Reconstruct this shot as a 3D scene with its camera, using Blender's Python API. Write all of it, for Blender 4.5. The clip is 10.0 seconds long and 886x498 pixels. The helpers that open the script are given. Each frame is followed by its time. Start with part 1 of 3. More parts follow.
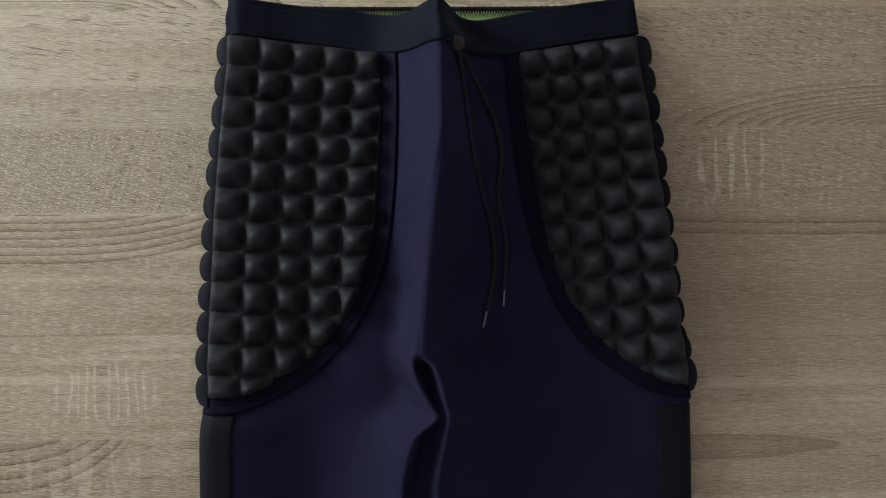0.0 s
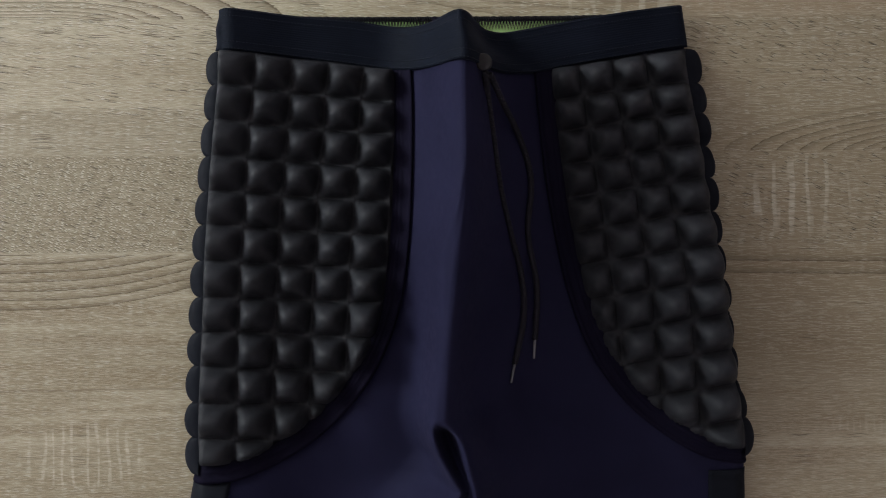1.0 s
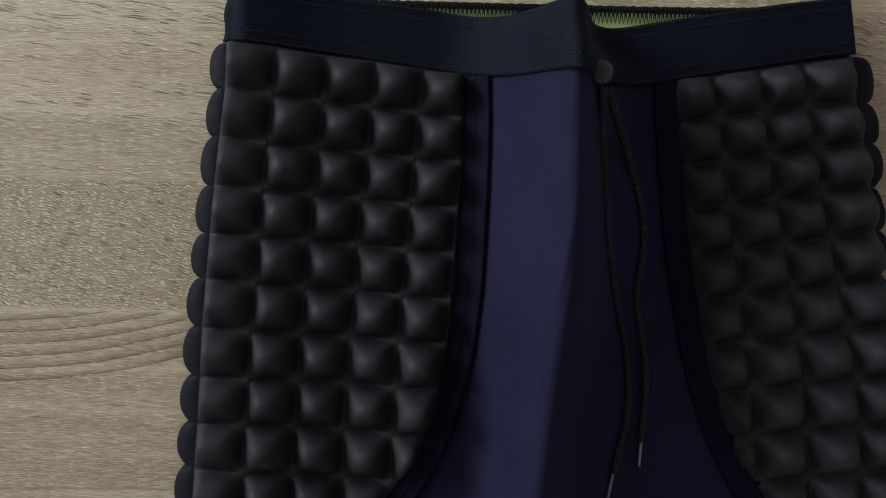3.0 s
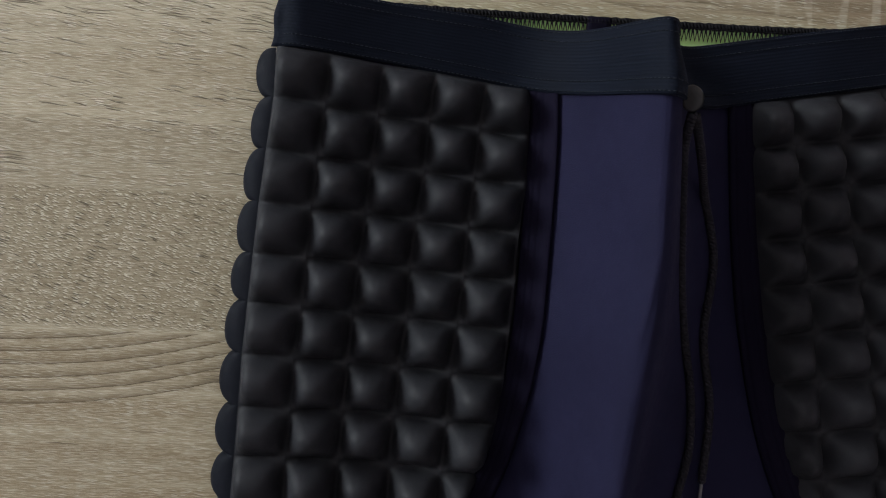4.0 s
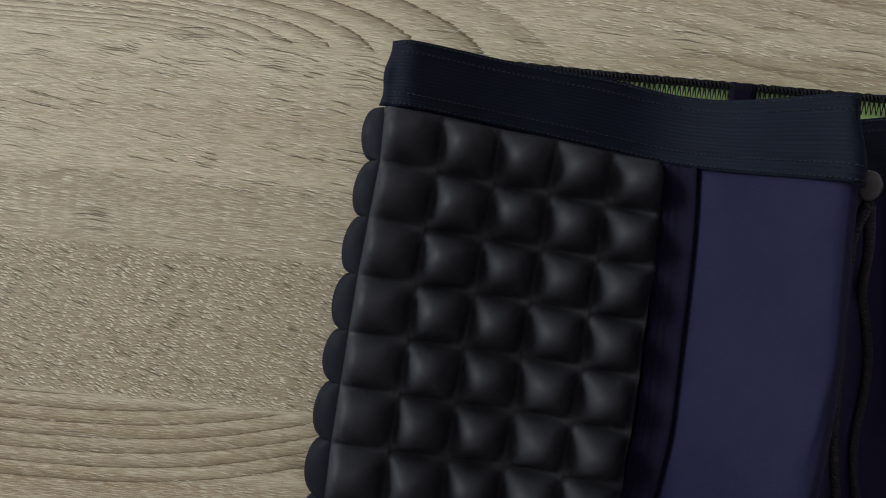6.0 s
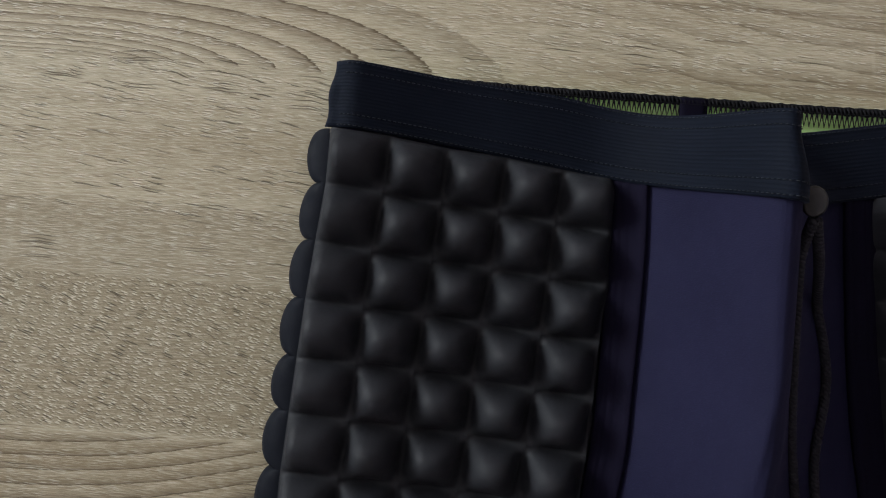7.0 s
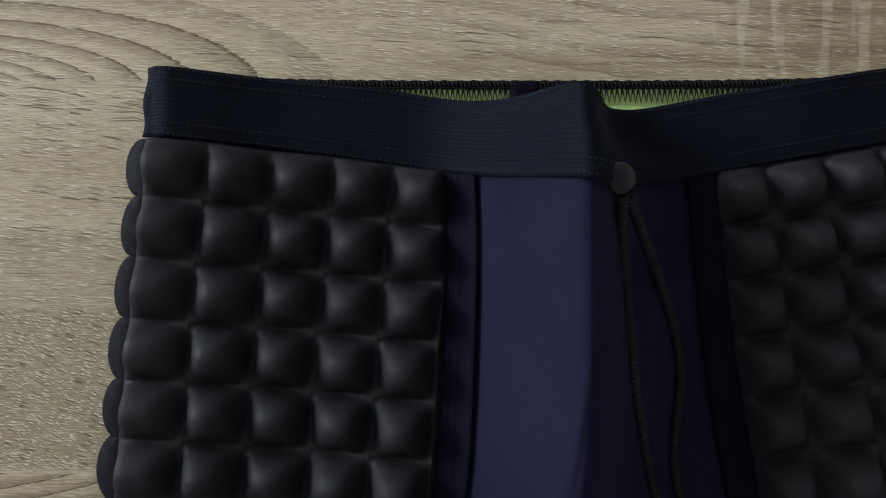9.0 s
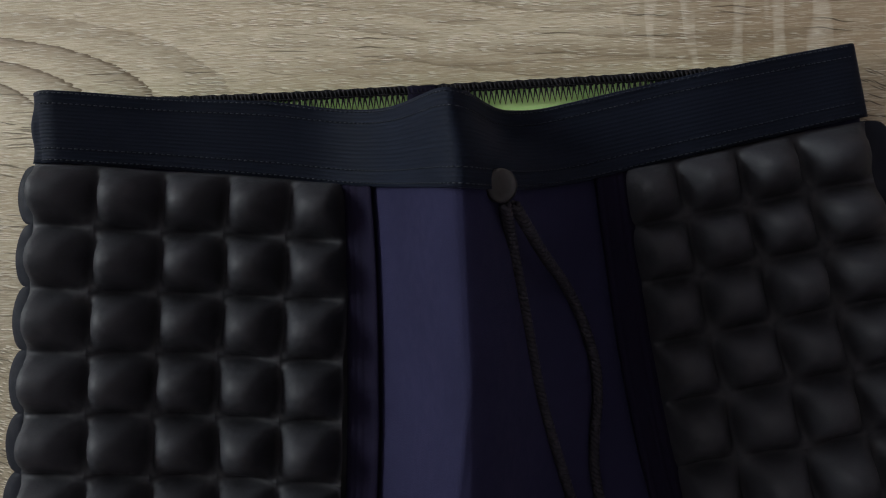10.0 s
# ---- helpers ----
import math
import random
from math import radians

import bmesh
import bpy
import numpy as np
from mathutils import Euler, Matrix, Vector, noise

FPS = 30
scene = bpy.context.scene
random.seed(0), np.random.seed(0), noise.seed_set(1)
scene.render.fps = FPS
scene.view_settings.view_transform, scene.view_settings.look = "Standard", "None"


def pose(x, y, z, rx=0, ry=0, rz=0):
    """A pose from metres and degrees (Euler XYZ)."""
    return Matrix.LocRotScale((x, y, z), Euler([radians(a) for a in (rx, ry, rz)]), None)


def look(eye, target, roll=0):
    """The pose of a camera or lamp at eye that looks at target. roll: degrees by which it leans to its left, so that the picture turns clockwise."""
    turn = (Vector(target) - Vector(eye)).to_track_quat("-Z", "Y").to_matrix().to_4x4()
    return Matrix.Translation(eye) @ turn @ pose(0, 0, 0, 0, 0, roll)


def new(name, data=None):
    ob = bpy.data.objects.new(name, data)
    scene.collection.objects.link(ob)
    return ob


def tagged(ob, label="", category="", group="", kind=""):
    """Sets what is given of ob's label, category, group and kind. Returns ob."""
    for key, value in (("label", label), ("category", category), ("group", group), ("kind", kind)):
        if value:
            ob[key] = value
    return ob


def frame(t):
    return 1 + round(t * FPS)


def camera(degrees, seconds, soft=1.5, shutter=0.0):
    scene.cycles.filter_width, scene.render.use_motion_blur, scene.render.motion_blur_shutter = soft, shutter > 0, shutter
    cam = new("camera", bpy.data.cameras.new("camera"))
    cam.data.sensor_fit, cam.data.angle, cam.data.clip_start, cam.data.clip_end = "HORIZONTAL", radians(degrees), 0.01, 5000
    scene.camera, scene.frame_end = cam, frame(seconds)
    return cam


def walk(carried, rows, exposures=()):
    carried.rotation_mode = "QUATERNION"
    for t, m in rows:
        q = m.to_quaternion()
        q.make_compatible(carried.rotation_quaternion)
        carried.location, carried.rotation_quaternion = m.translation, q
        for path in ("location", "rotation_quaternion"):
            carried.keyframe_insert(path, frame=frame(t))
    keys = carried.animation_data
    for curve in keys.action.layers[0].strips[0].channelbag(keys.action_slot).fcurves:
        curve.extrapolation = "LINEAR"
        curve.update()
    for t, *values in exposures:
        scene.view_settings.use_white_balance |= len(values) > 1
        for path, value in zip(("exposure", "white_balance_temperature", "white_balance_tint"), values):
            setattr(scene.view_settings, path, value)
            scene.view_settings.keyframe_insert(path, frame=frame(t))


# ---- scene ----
cam = camera(60, 10.0, 1.1)
PATH = [
    (0, -0.0186, -0.0135, 0.7455, 1.041, -1.157, -0.485),
    (0.5, -0.0239, 0.0116, 0.7012, 0.575, -0.967, -0.607),
    (1, -0.0332, 0.0371, 0.6579, 0.004, -1.02, -0.606),
    (1.5, -0.0409, 0.0503, 0.6209, -0.262, -1.068, -0.489),
    (2, -0.0478, 0.0727, 0.5803, -1.104, -0.926, -0.176),
    (2.5, -0.0633, 0.0866, 0.5329, -1.695, -0.976, 0.297),
    (2.7, -0.0707, 0.0891, 0.5143, -1.635, -0.935, 0.608),
    (4, -0.1295, 0.1143, 0.4614, -2.89, -2.833, 2.709),
    (4.5, -0.1588, 0.1216, 0.4459, -2.582, -2.427, 4.151),
    (5, -0.1758, 0.1283, 0.4306, -2.48, -2.038, 5.124),
    (6.3, -0.1619, 0.1399, 0.4135, -0.289, 0.667, 4.944),
    (6.5, -0.1573, 0.1416, 0.4123, -0.156, 0.593, 4.707),
    (7, -0.1422, 0.1447, 0.4086, 0.114, 0.356, 4.002),
    (7.5, -0.121, 0.1477, 0.4019, 0.361, 0.247, 3.07),
    (8, -0.1059, 0.1474, 0.4053, 0.512, -0.333, 2.102),
    (8.5, -0.0839, 0.1447, 0.4025, 0.765, 0.172, 1.204),
    (9, -0.0593, 0.1434, 0.3906, 0.856, 0.405, 0.08),
    (9.5, -0.0313, 0.1482, 0.3828, 0.65, 1.004, -1.277),
    (10, -0.0068, 0.1496, 0.3769, 0.6, 1.487, -2.71),
]
walk(cam, [(t, pose(x, y, z, rx, ry, rz)) for t, x, y, z, rx, ry, rz in PATH], [(0.0, 0.06), (1.0, -0.02), (2.5, -0.1), (4.0, -0.12), (6.5, -0.08), (10.0, -0.1)])

# ---- world, window light ----
world = bpy.data.worlds.new("sky")
scene.world = world
world.use_nodes = True
sky = world.node_tree.nodes.new("ShaderNodeTexSky")
sky.sky_type = "NISHITA"
sky.sun_disc = False
sky.sun_elevation, sky.sun_rotation = radians(35), radians(120)
world.node_tree.links.new(sky.outputs[0], world.node_tree.nodes["Background"].inputs[0])
world.node_tree.nodes["Background"].inputs[1].default_value = 0.1

ROOM_W, ROOM_E, ROOM_S, ROOM_N, FLOOR_Z, CEIL_Z = -3.3, 2.1, -2.0, 3.1, -0.75, 1.75
WIN_Y0, WIN_Y1, WIN_Z0, WIN_Z1 = 0.5, 2.5, 0.35, 1.66

lamp = bpy.data.lights.new("window_daylight", "AREA")
lamp.shape, lamp.size, lamp.size_y = "RECTANGLE", WIN_Y1 - WIN_Y0, WIN_Z1 - WIN_Z0
lamp.energy, lamp.color = 180.0, (0.90, 0.965, 0.975)
lamp_ob = new("window_daylight", lamp)
lamp_ob.matrix_world = look((ROOM_W - 0.05, (WIN_Y0 + WIN_Y1) / 2, (WIN_Z0 + WIN_Z1) / 2), (0, (WIN_Y0 + WIN_Y1) / 2, (WIN_Z0 + WIN_Z1) / 2))


# ---- node helpers ----
class Nodes:
    """Short names for the nodes of one material."""

    def __init__(self, name, roughness=0.6, specular=0.5):
        self.mat = bpy.data.materials.new(name)
        self.mat.use_nodes = True
        self.tree = self.mat.node_tree
        self.bsdf = self.tree.nodes["Principled BSDF"]
        self.bsdf.inputs["Roughness"].default_value = roughness
        self.bsdf.inputs["Specular IOR Level"].default_value = specular

    def put(self, socket, value):
        if isinstance(value, bpy.types.NodeSocket):
            self.tree.links.new(value, socket)
        elif isinstance(value, tuple) and socket.type == "RGBA":
            socket.default_value = (*value, 1.0)
        else:
            socket.default_value = value

    def coords(self):
        return self.tree.nodes.new("ShaderNodeTexCoord").outputs["Object"]

    def mapped(self, vector, scale=(1, 1, 1), turn=0.0, shift=(0, 0, 0)):
        n = self.tree.nodes.new("ShaderNodeMapping")
        n.inputs["Location"].default_value = shift
        n.inputs["Rotation"].default_value = (0, 0, radians(turn))
        n.inputs["Scale"].default_value = scale
        self.tree.links.new(vector, n.inputs["Vector"])
        return n.outputs[0]

    def slanted(self, vector, scale, turn, shift=(0, 0, 0)):
        """Turned first and stretched then, so that streaks run askew."""
        return self.mapped(self.mapped(vector, (1, 1, 1), turn), scale, 0.0, shift)

    def noise(self, vector, scale=1.0, detail=3.0, rough=0.55, distort=0.0):
        n = self.tree.nodes.new("ShaderNodeTexNoise")
        self.tree.links.new(vector, n.inputs["Vector"])
        n.inputs["Scale"].default_value, n.inputs["Detail"].default_value = scale, detail
        n.inputs["Roughness"].default_value, n.inputs["Distortion"].default_value = rough, distort
        return n.outputs["Fac"]

    def dashes(self, vector, turn, length, width, share, seed=0.0, soft=0.6):
        """Separate short strokes with tapered ends, length by width, in about that share of the cells."""
        reach = 0.34
        n = self.tree.nodes.new("ShaderNodeTexVoronoi")
        n.voronoi_dimensions = "2D"
        n.inputs["Scale"].default_value = 1.0
        self.tree.links.new(self.slanted(vector, (2 * reach / length, 2 * reach / width, 1), turn, (seed, 1.7 * seed, 0)), n.inputs["Vector"])
        shape = self.span(n.outputs["Distance"], reach, reach * soft)
        return self.calc("MULTIPLY", shape, self.span(self.split(n.outputs["Color"])[0], share + 0.04, share - 0.04))

    def calc(self, op, a, b=0.0, c=0.0):
        n = self.tree.nodes.new("ShaderNodeMath")
        n.operation = op
        for k, v in enumerate((a, b, c)):
            self.put(n.inputs[k], v)
        return n.outputs[0]

    def span(self, value, lo, hi, out0=0.0, out1=1.0):
        n = self.tree.nodes.new("ShaderNodeMapRange")
        n.interpolation_type = "SMOOTHSTEP"
        for k, v in enumerate((value, lo, hi, out0, out1)):
            self.put(n.inputs[k], v)
        return n.outputs[0]

    def blend(self, fac, a, b, mode="MIX"):
        n = self.tree.nodes.new("ShaderNodeMix")
        n.data_type, n.blend_type = "RGBA", mode
        self.put(n.inputs["Factor"], fac)
        self.put(n.inputs["A"], a)
        self.put(n.inputs["B"], b)
        return n.outputs["Result"]

    def split(self, vector):
        n = self.tree.nodes.new("ShaderNodeSeparateXYZ")
        self.tree.links.new(vector, n.inputs[0])
        return n.outputs[0], n.outputs[1], n.outputs[2]

    def colour(self, value):
        self.put(self.bsdf.inputs["Base Color"], value)

    def gloss(self, value):
        self.put(self.bsdf.inputs["Roughness"], value)

    def bump(self, height, strength=0.3, distance=0.001):
        n = self.tree.nodes.new("ShaderNodeBump")
        n.inputs["Strength"].default_value, n.inputs["Distance"].default_value = strength, distance
        self.put(n.inputs["Height"], height)
        self.tree.links.new(n.outputs[0], self.bsdf.inputs["Normal"])


# ---- materials ----
def oak_laminate():
    """Pale sawn-oak decor: long fibres, dark pores, cathedral figures, crosswise saw marks."""
    m = Nodes("sawn_oak_laminate", 0.5, 0.22)

    def mul(*values):
        out = values[0]
        for v in values[1:]:
            out = m.calc("MULTIPLY", out, v)
        return out

    def add(*values):
        out = values[0]
        for v in values[1:]:
            out = m.calc("ADD", out, v)
        return out

    def centred(value, size):
        return m.calc("MULTIPLY", m.calc("SUBTRACT", value, 0.5), size)

    p = m.coords()
    x, y, z = m.split(p)
    warp = m.noise(m.mapped(p, (6, 26, 1)), 1.0, 3)
    wide = m.noise(m.mapped(p, (1.8, 30, 1)), 1.0, 3)
    streak = m.noise(m.mapped(p, (7, 210, 1)), 1.0, 5, 0.65)
    fine = m.noise(m.mapped(p, (105, 1900, 1)), 1.0, 3, 0.65)
    sway = add(y, centred(m.noise(m.mapped(p, (4, 3, 1)), 1.0, 2), 0.003))
    rough_edge = add(centred(m.noise(m.mapped(p, (60, 700, 1), 0, (5, 5, 0)), 1.0, 3), 0.22), centred(warp, 0.22))

    def band(lo, hi, soft=0.003, value=sway):
        return mul(m.span(value, lo - soft, lo + soft), m.span(value, hi + soft, hi - soft))

    left, right = m.span(x, 0.1, -0.05), m.span(x, 0.1, 0.18)

    def growth(k):
        """Dark late wood, sharp on its outer side and fading inwards."""
        saw = m.calc("FRACT", add(k, rough_edge))
        soft = add(mul(m.span(saw, 0.25, 0.97), 0.55), mul(m.span(saw, 0.86, 0.97), 0.45))
        return mul(soft, m.span(saw, 1.0, 0.985))

    def cathedral(cx, cut, unit, height, power, bend, step, most):
        """Half a pointed figure that stands on the cut line: its rings widen outwards."""
        dx = m.calc("DIVIDE", m.calc("ABSOLUTE", m.calc("SUBTRACT", x, cx)), unit)
        dy = m.calc("DIVIDE", m.calc("MAXIMUM", m.calc("SUBTRACT", sway, cut), 0.0), height)
        d = add(m.calc("POWER", dx, power), m.calc("POWER", dy, bend))
        inside = mul(m.span(sway, cut - 0.0008, cut + 0.0008), m.span(d, (most / unit) ** power, (most * 0.85 / unit) ** power))
        return growth(m.calc("MULTIPLY", m.calc("LOGARITHM", d, math.e), 1 / (power * step))), inside

    def bowl(cx, cut, half, depth, most):
        """Flat rings that hang from the cut line and turn up at their ends."""
        down = m.calc("SUBTRACT", cut, sway)
        dx = m.calc("DIVIDE", m.calc("ABSOLUTE", m.calc("SUBTRACT", x, cx)), half)
        k = add(m.calc("DIVIDE", down, depth), m.calc("POWER", dx, 6.5))
        return growth(k), mul(m.span(down, -0.0008, 0.0008), m.span(k, most, most - 0.4))

    def arch(cx, foot, unit, height, power, bend, step, cut, most):
        """Long rings that come level from one side and bow down on to the cut line, wider and wider."""
        dx = m.calc("DIVIDE", m.calc("MAXIMUM", m.calc("SUBTRACT", x, cx), 0.0001), unit)
        dy = m.calc("DIVIDE", m.calc("MAXIMUM", m.calc("SUBTRACT", sway, foot), 0.0001), height)
        k = mul(m.calc("LOGARITHM", add(m.calc("POWER", dx, power), m.calc("POWER", dy, bend)), math.e), 1 / (power * step))
        return growth(k), mul(m.span(sway, cut - 0.0008, cut + 0.0008), m.span(k, most, most - 1.4))

    def drift(fall, pitch, cut, start):
        """Torn rings that run on from the arch, falling gently, with a ragged lower side."""
        wave = add(mul(m.noise(m.mapped(p, (9, 14, 1), 0, (7, 3, 0)), 1.0, 3), 0.016), mul(x, fall))
        k = m.calc("DIVIDE", add(sway, wave), pitch)
        torn = m.span(m.noise(m.mapped(p, (14, 60, 1), -6, (1, 6, 0)), 1.0, 3), 0.36, 0.56, 0.15, 0.62)
        return mul(growth(m.calc("SUBTRACT", 4.0, k)), torn), mul(m.span(sway, cut - 0.0008, cut + 0.0008), m.span(x, start, start + 0.06), m.span(x, 0.16, 0.1))

    def trough(cx, cut, half, depth, power, most):
        """Level rings that turn up at one end and meet the cut line above them."""
        down = m.calc("SUBTRACT", cut, add(sway, mul(add(x, 0.3), 0.0086)))
        dx = m.calc("DIVIDE", m.calc("MAXIMUM", m.calc("SUBTRACT", x, cx), 0.0001), half)
        k = add(m.calc("DIVIDE", down, depth), m.calc("POWER", dx, power))
        return growth(k), mul(m.span(down, -0.0016, 0.0), m.span(k, most, most - 0.4))

    figure, covered = 0.0, 0.0
    for ring, inside in (arch(-0.3626, 0.2266, 0.1075, 0.0245, 2.4455, 2.16, 0.1665, 0.2355, 5.6), cathedral(0.6, 0.119, 0.38, 0.048, 3.0, 1.5, 0.065, 0.41),
                         trough(-0.3967, 0.0343, 0.1078, 0.0078, 2.34, 6.4), bowl(-0.62, -0.181, 0.25, 0.013, 5.0), drift(0.13, 0.0105, 0.2355, -0.13), bowl(0.5, 0.034, 0.36, 0.011, 2.4)):
        figure = m.calc("MAXIMUM", figure, mul(ring, inside))
        covered = m.calc("MAXIMUM", covered, inside)
    bare = m.calc("SUBTRACT", 1.0, covered)

    # strips of the decor
    speck_zone = mul(band(0.037, 0.119, 0.002), left)
    dusky = mul(band(0.119, 0.158, 0.004), left)
    open_grain = m.calc("MAXIMUM", mul(band(0.15, 0.236, 0.01), left, m.span(m.noise(m.mapped(p, (300, 1600, 1), 0, (4, 4, 0)), 1.0, 2), 0.34, 0.44)), mul(m.calc("MAXIMUM", band(0.172, 0.236, 0.006), band(0.04, 0.119, 0.006)), right))
    smooth = m.span(sway, 0.037, 0.03)
    umber = m.calc("MAXIMUM", mul(band(-0.056, -0.034, 0.005), m.span(warp, 0.42, 0.56)), mul(band(-0.24, -0.182, 0.002), 0.8))
    umber = m.calc("MAXIMUM", umber, mul(band(0.006, 0.034, 0.004), right, 0.7))
    umber = m.calc("MAXIMUM", umber, mul(band(-0.128, -0.104, 0.008), right, 0.5))
    lx, ly = m.calc("DIVIDE", m.calc("SUBTRACT", x, 0.18), 0.207), m.calc("DIVIDE", add(sway, 0.195), 0.0135)
    lens = add(mul(lx, lx), mul(ly, ly), centred(warp, 0.9))
    lens = mul(m.span(lens, 1.03, 0.97), m.span(lens, 0.1, 1.0, 0.55, 1.0), right)
    thread = m.span(m.calc("ABSOLUTE", add(sway, 0.0805, centred(warp, 0.012))), 0.0016, 0.0003)
    thread = mul(thread, m.span(x, -0.2, -0.26), m.span(fine, 0.35, 0.55))

    curl = m.tree.nodes.new("ShaderNodeCombineXYZ")
    m.put(curl.inputs[0], x)
    m.put(curl.inputs[1], add(y, mul(m.noise(m.mapped(p, (38, 50, 1), 0, (2, 8, 0)), 1.0, 2), 0.006)))
    q = curl.outputs[0]
    where = m.noise(m.mapped(p, (7, 20, 1), 0, (3, 1, 0)), 1.0, 2)
    amount = mul(bare, m.calc("MAXIMUM", open_grain, 0.1), m.span(where, 0.36, 0.54, 0.2, 1.0))
    bark = m.calc("SUBTRACT", 1.0, mul(right, 0.75))

    def strokes(*layers):
        out = 0.0
        for turn, length, width, share, seed in layers:
            out = m.calc("MAXIMUM", out, m.dashes(q if length > 0.0061 or turn > 9 else p, turn, length, width, share, seed, 0.35))
        return out

    pores = mul(strokes((9, 0.022, 0.0011, 0.07, 3.1), (8, 0.016, 0.0009, 0.08, 11.7), (12, 0.013, 0.0009, 0.08, 8.3), (10, 0.040, 0.0011, 0.08, 15.2)), m.span(streak, 0.3, 0.6, 0.55, 1.0), amount, bark)
    slant = strokes((21, 0.0125, 0.00085, 0.07, 1.3), (18, 0.0085, 0.0008, 0.08, 5.9), (24, 0.0065, 0.0007, 0.08, 13.4))
    pores = m.calc("MAXIMUM", pores, mul(slant, bare, m.calc("MAXIMUM", mul(speck_zone, 0.85), mul(open_grain, right))))
    # shifted copies give raised flecks a shaded lower side in the colour
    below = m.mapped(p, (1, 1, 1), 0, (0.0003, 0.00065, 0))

    def slivers(vector):
        out = m.dashes(vector, 4, 0.0075, 0.00055, 0.22, 2.2, 0.35)
        for turn, length, width, share, seed in ((6, 0.0055, 0.0005, 0.24, 6.4), (3, 0.0060, 0.0005, 0.22, 9.6), (8, 0.0090, 0.0006, 0.16, 12.8)):
            out = m.calc("MAXIMUM", out, m.dashes(vector, turn, length, width, share, seed, 0.35))
        return out

    def crumbs(vector):
        return m.calc("MAXIMUM", m.dashes(vector, 14, 0.0042, 0.0008, 0.34, 7.7, 0.35), m.dashes(vector, 17, 0.0030, 0.0007, 0.34, 9.1, 0.35))

    fleck_field = mul(m.calc("SUBTRACT", 1.0, speck_zone), m.calc("SUBTRACT", 1.0, mul(smooth, 0.45)), m.calc("SUBTRACT", 1.0, mul(right, 0.5)), m.span(where, 0.3, 0.62, 0.45, 1.0))
    cracks = mul(m.dashes(q, 3, 0.030, 0.0009, 0.16, 4.4, 0.3), m.span(wide, 0.45, 0.62), m.calc("SUBTRACT", 1.0, mul(speck_zone, 0.8)))
    rows = m.calc("MAXIMUM", m.noise(m.mapped(p, (13, 190, 1), -3, (2, 5, 0)), 1.0, 3, 0.6), m.noise(m.mapped(p, (22, 300, 1), -5, (8, 1, 0)), 1.0, 3, 0.6))
    fleck_field = mul(fleck_field, m.span(rows, 0.48, 0.60, 0.12, 1.0))
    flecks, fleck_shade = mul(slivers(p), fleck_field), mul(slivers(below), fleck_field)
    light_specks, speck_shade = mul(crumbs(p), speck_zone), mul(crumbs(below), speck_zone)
    specks = m.noise(m.slanted(p, (340, 1000, 1), 16), 1.0, 3, 0.6)

    # pale strokes of the saw, across the grain
    sawn = 0.0
    for cx, cy, a, b, pitch, much in ((-0.33, -0.137, 0.055, 0.03, 0.0092, 1.0), (0.288, 0.08, 0.05, 0.035, 0.0155, 0.9), (0.13, 0.262, 0.06, 0.03, 0.019, 0.9), (-0.37, 0.136, 0.05, 0.012, 0.013, 0.3),
                                (0.345, -0.118, 0.04, 0.008, 0.006, 0.25), (-0.36, -0.21, 0.07, 0.03, 0.026, 0.6)):
        dx = m.calc("DIVIDE", m.calc("SUBTRACT", x, cx), a)
        dy = m.calc("DIVIDE", m.calc("SUBTRACT", y, cy), b)
        patch = m.span(add(mul(dx, dx), mul(dy, dy), centred(warp, 0.8)), 1.15, 0.5)
        wave = m.calc("SINE", add(mul(x, 2 * math.pi / pitch), mul(y, 9.0), centred(m.noise(m.mapped(p, (60, 9, 1)), 1.0, 2), 11.0)))
        sawn = m.calc("MAXIMUM", sawn, mul(m.span(wave, 0.35, 0.95), patch, much))
    sawn = mul(sawn, m.span(streak, 0.6, 0.42, 0.3, 1.0), m.span(fine, 0.35, 0.6, 0.4, 1.0))

    c = m.blend(m.span(wide, 0.34, 0.64), (0.37, 0.305, 0.205), (0.49, 0.425, 0.305))
    c = m.blend(mul(dusky, 0.65), c, (0.28, 0.23, 0.155))
    c = m.blend(mul(smooth, left, 0.62), c, (0.27, 0.21, 0.128))
    c = m.blend(mul(speck_zone, 0.78), c, (0.27, 0.225, 0.15))
    c = m.blend(mul(m.span(sway, 0.236, 0.244), 0.4), c, (0.56, 0.475, 0.345))
    broad = m.noise(m.mapped(p, (2.4, 62, 1), 0, (1, 0.3, 0)), 1.0, 2)
    c = m.blend(mul(m.span(broad, 0.5, 0.6), smooth, 0.55), c, (0.25, 0.187, 0.112))
    c = m.blend(mul(m.span(broad, 0.46, 0.38), smooth, 0.4), c, (0.56, 0.485, 0.355))
    c = m.blend(mul(umber, 0.7), c, (0.24, 0.185, 0.115))
    c = m.blend(mul(m.span(streak, 0.45, 0.62), 0.3), c, (0.27, 0.215, 0.14))
    c = m.blend(mul(m.span(fine, 0.53, 0.58), 0.5), c, (0.66, 0.585, 0.46))
    # browner wood on the right; shade beside the shorts is coloured in with it
    tan_and_shade = mul(right, m.span(sway, 0.24, 0.235), m.span(sway, -0.15, -0.06, 0.35, 1.0))
    c = m.blend(mul(tan_and_shade, 0.8), c, (0.222, 0.172, 0.108))
    brown = m.calc("MAXIMUM", mul(band(0.237, 0.252, 0.005), m.span(x, -0.16, -0.03, 0.0, 0.4)), mul(band(0.237, 0.32, 0.006), m.span(x, 0.05, 0.14, 0.0, 0.85)))
    c = m.blend(brown, c, (0.25, 0.18, 0.112))
